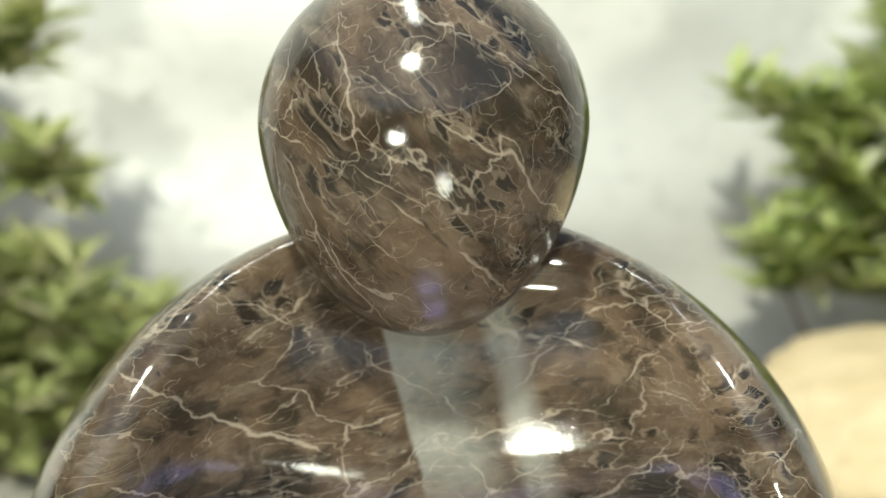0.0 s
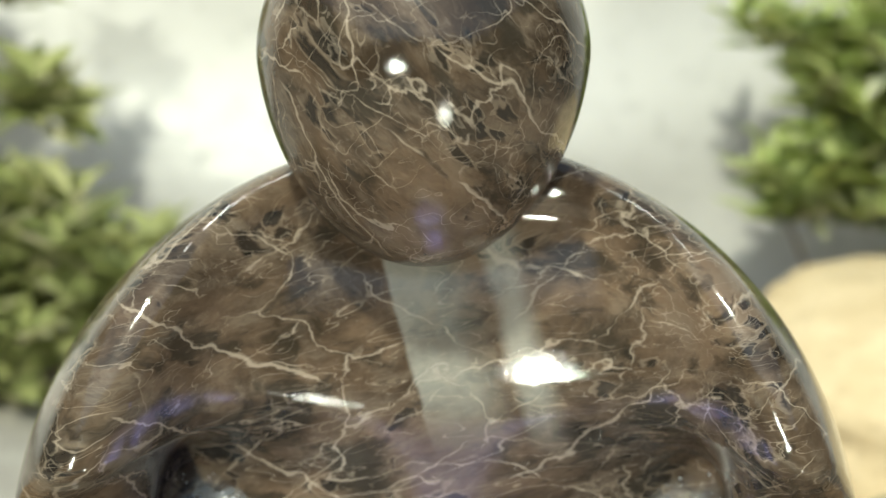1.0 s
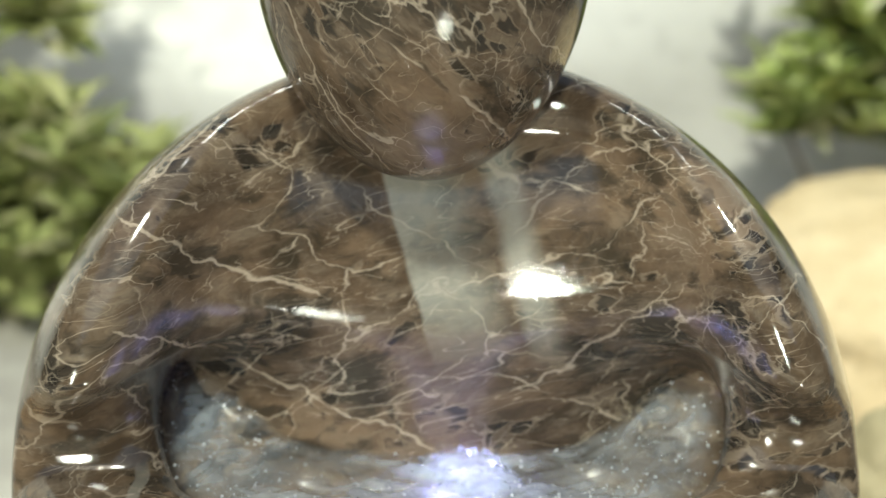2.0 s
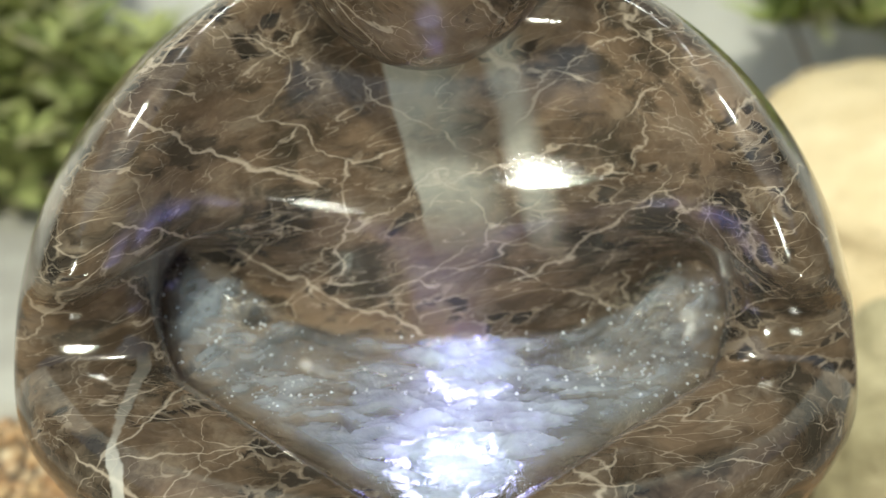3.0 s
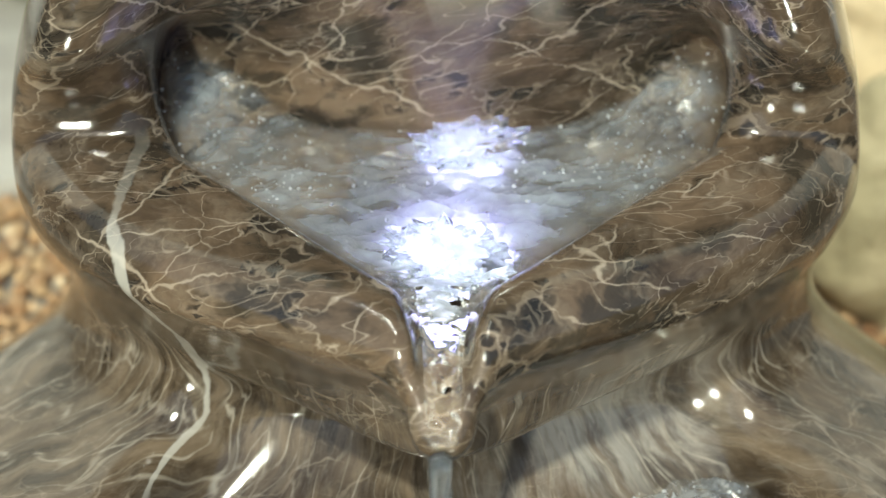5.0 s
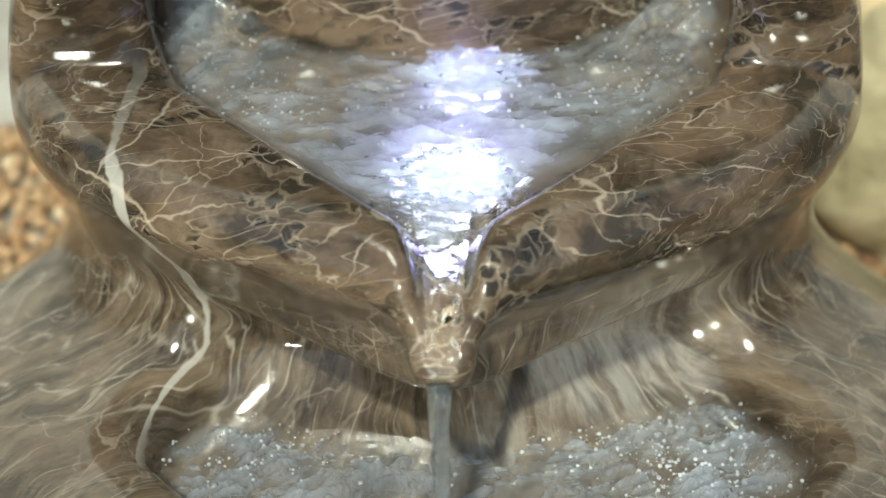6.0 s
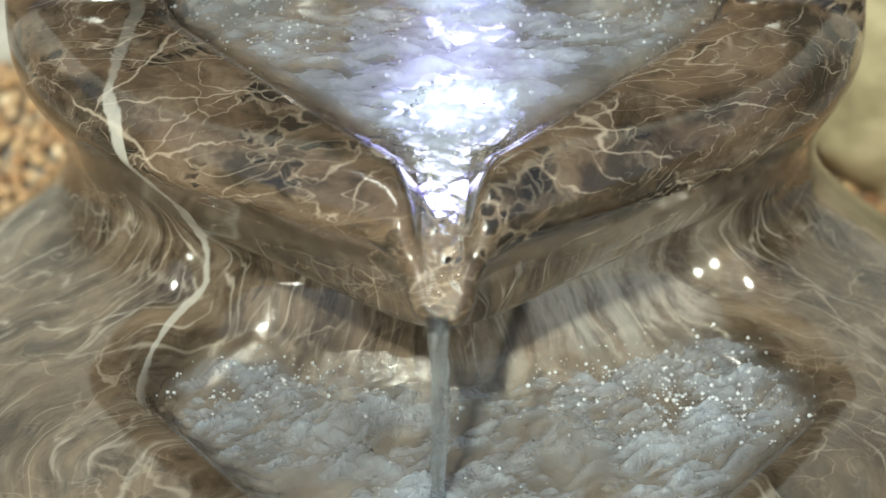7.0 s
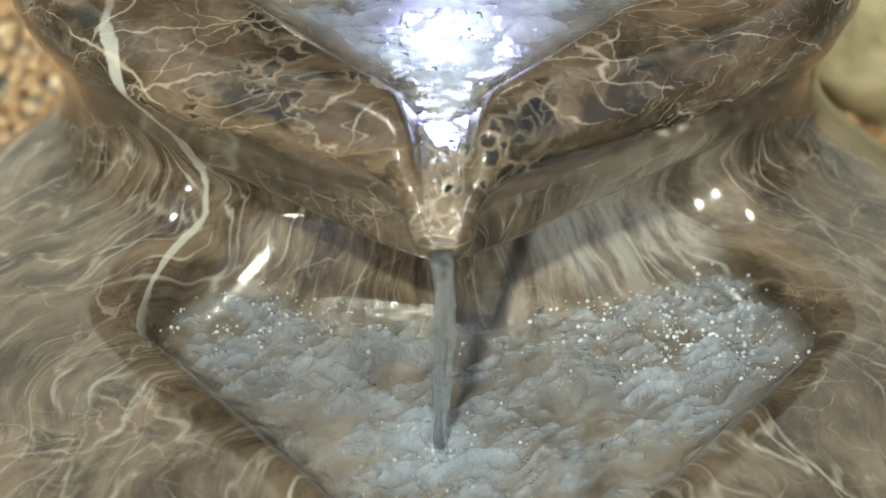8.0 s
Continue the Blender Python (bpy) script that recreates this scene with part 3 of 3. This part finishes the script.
boulder("boulder", (0.465, 1.13, 0.085), (0.15, 0.11, 0.11), 5, SANDSTONE_GREY, "darker greyish beige sandstone block by the fountain", 0.75)


def gravel():
    """Rounded pebbles, thrown down close together."""
    rng = np.random.default_rng(4)
    bm = bmesh.new()
    bmesh.ops.create_icosphere(bm, subdivisions=1, radius=1)
    unit = np.array([v.co for v in bm.verts])
    tris = np.array([[v.index for v in f.verts] for f in bm.faces])
    bm.free()
    verts, faces, n = [], [], 0
    for x in np.arange(-0.95, 0.75, 0.0125):
        for y in np.arange(0.72, 1.32, 0.0125):
            size = rng.uniform(0.0055, 0.0095, 3) * (1, 1, 0.8)
            a = rng.uniform(0, 6.28)
            turn = np.array([[math.cos(a), -math.sin(a), 0], [math.sin(a), math.cos(a), 0], [0, 0, 1]])
            p = unit * (1 + rng.uniform(-0.12, 0.12, (len(unit), 1))) * size
            verts.append(p @ turn.T + (x + rng.uniform(-0.005, 0.005), y + rng.uniform(-0.005, 0.005), rng.uniform(0.002, 0.011)))
            faces.append(tris + n)
            n += len(unit)
    return np.concatenate(verts), np.concatenate(faces)


smooth(tagged(meshed("gravel", *gravel(), PEBBLE), "small rounded orange-brown and cream gravel", "gravel", kind="stuff"))


def leaf_mesh(rng, tips, lo, hi):
    """Narrow, folded leaves in rosettes round the tips of twigs."""
    verts, faces = [], []
    for tip, way in tips:
        for k in range(7):
            a = 2.4 * k + rng.uniform(0, 1)
            side = Vector((math.cos(a), math.sin(a), rng.uniform(-0.1, 0.7))) + way * 0.5
            side.normalize()
            across = side.cross(Vector((0, 0, 1)) + way * 0.2).normalized()
            up = across.cross(side)
            size = rng.uniform(lo, hi)
            w = size * rng.uniform(0.17, 0.25)
            base = tip - way * 0.012 * k * 0.5
            n = len(verts)
            mid = base + side * size * 0.5 + up * size * 0.06
            verts += [base, mid + across * w, mid - across * w, mid - up * w * 0.45, base + side * size - up * size * 0.08]
            faces += [(n, n + 3, n + 1), (n, n + 2, n + 3), (n + 3, n + 4, n + 1), (n + 2, n + 4, n + 3)]
    return [tuple(v) for v in verts], faces


def bush(name, base, blobs, count, seed, lo, hi, label, material):
    """A shrub: stems from the ground and a crown of leafy twigs that fills a few uneven masses."""
    rng = random.Random(seed)
    thing = tagged(new(name), label, "shrub")
    thing.location = base
    tips, ends = [], []
    for _ in range(count):
        c, r = rng.choices(blobs, [b[1] ** 2 for b in blobs])[0]
        d = Vector((rng.gauss(0, 1), rng.gauss(0, 1), rng.gauss(0, 1))).normalized()
        p = Vector(c) + d * r * rng.uniform(0.45, 1.05) * (0.85 + 0.4 * noise.noise(Vector(d) * 2.5 + Vector((seed, 0, 0))))
        if p.z > 0.01:
            tips.append((p, (d + Vector((0, 0, 0.8))).normalized()))
    meshed("crown", *leaf_mesh(rng, tips, lo, hi), material, thing)
    for p, d in tips[::40]:
        a = Vector((p.x * 0.25, p.y * 0.25, 0))
        axis = p - a
        m = Matrix.Translation((a + p) / 2) @ axis.to_track_quat("Z", "Y").to_matrix().to_4x4()
        bm = bmesh.new()
        bmesh.ops.create_cone(bm, segments=7, radius1=0.006, radius2=0.0015, depth=axis.length, matrix=m)
        part("stem", bm, BARK, thing)
    return thing


bush("shrub", (-0.60, 1.80, 0), [((0.02, 0, 0.14), 0.16), ((0.17, -0.02, 0.17), 0.13), ((0.08, 0, 0.26), 0.09), ((0.12, 0.03, 0.41), 0.05), ((0.08, 0.03, 0.54), 0.05), ((-0.12, 0, 0.35), 0.16), ((-0.10, 0, 0.62), 0.13)], 420, 3, 0.050, 0.090, "leafy green shrub with narrow variegated leaves by the wall", LEAF)
bush("shrub", (0.60, 1.92, 0), [((0.02, 0, 0.32), 0.15), ((-0.18, 0, 0.47), 0.06), ((-0.10, 0, 0.40), 0.09), ((-0.03, 0, 0.46), 0.10), ((0.03, 0, 0.55), 0.11), ((-0.11, 0, 0.26), 0.10), ((0.2, 0, 0.4), 0.17)], 380, 8, 0.048, 0.080, "bright green leafy shrub growing behind the sandstone", LEAF_BRIGHT)


# ---- movement ----
def motions():
    for ob, q in ((pool_water, 1.0), (basin_water, 0.8)):
        walk(ob, [(0.1 * k, pose(0.0030 * math.sin(0.9 * k) * q, 0.0030 * math.cos(1.3 * k) * q, 0.0006 * math.sin(1.9 * k), 0.5 * math.sin(1.1 * k), 0.4 * math.cos(0.7 * k), 0)) for k in range(81)])
    for i, ob in enumerate(swells):
        x, y, z = ob.location
        walk(ob, [(0.1 * k, pose(x + 0.003 * math.sin(1.7 * k + i), y + 0.003 * math.cos(1.2 * k), z + 0.0012 * math.sin(2.1 * k), 5 * math.sin(1.4 * k), 5 * math.cos(1.9 * k + i), 33 * k * (1 - 2 * i))) for k in range(81)])
    walk(film, [(0.1 * k, pose(0.0006 * math.sin(2.2 * k), 0.0012 * math.sin(1.5 * k), 0.0004 * math.sin(2.6 * k))) for k in range(81)])
    for i, s in enumerate(strands):
        walk(s, [(0.1 * k, pose(0.0008 * math.sin(2.3 * k + i), 0.0006 * math.cos(1.7 * k), 0.002 * math.sin(1.1 * k + 2 * i), 0, 0, 40 * k * (1 if i else -1))) for k in range(81)])


motions()
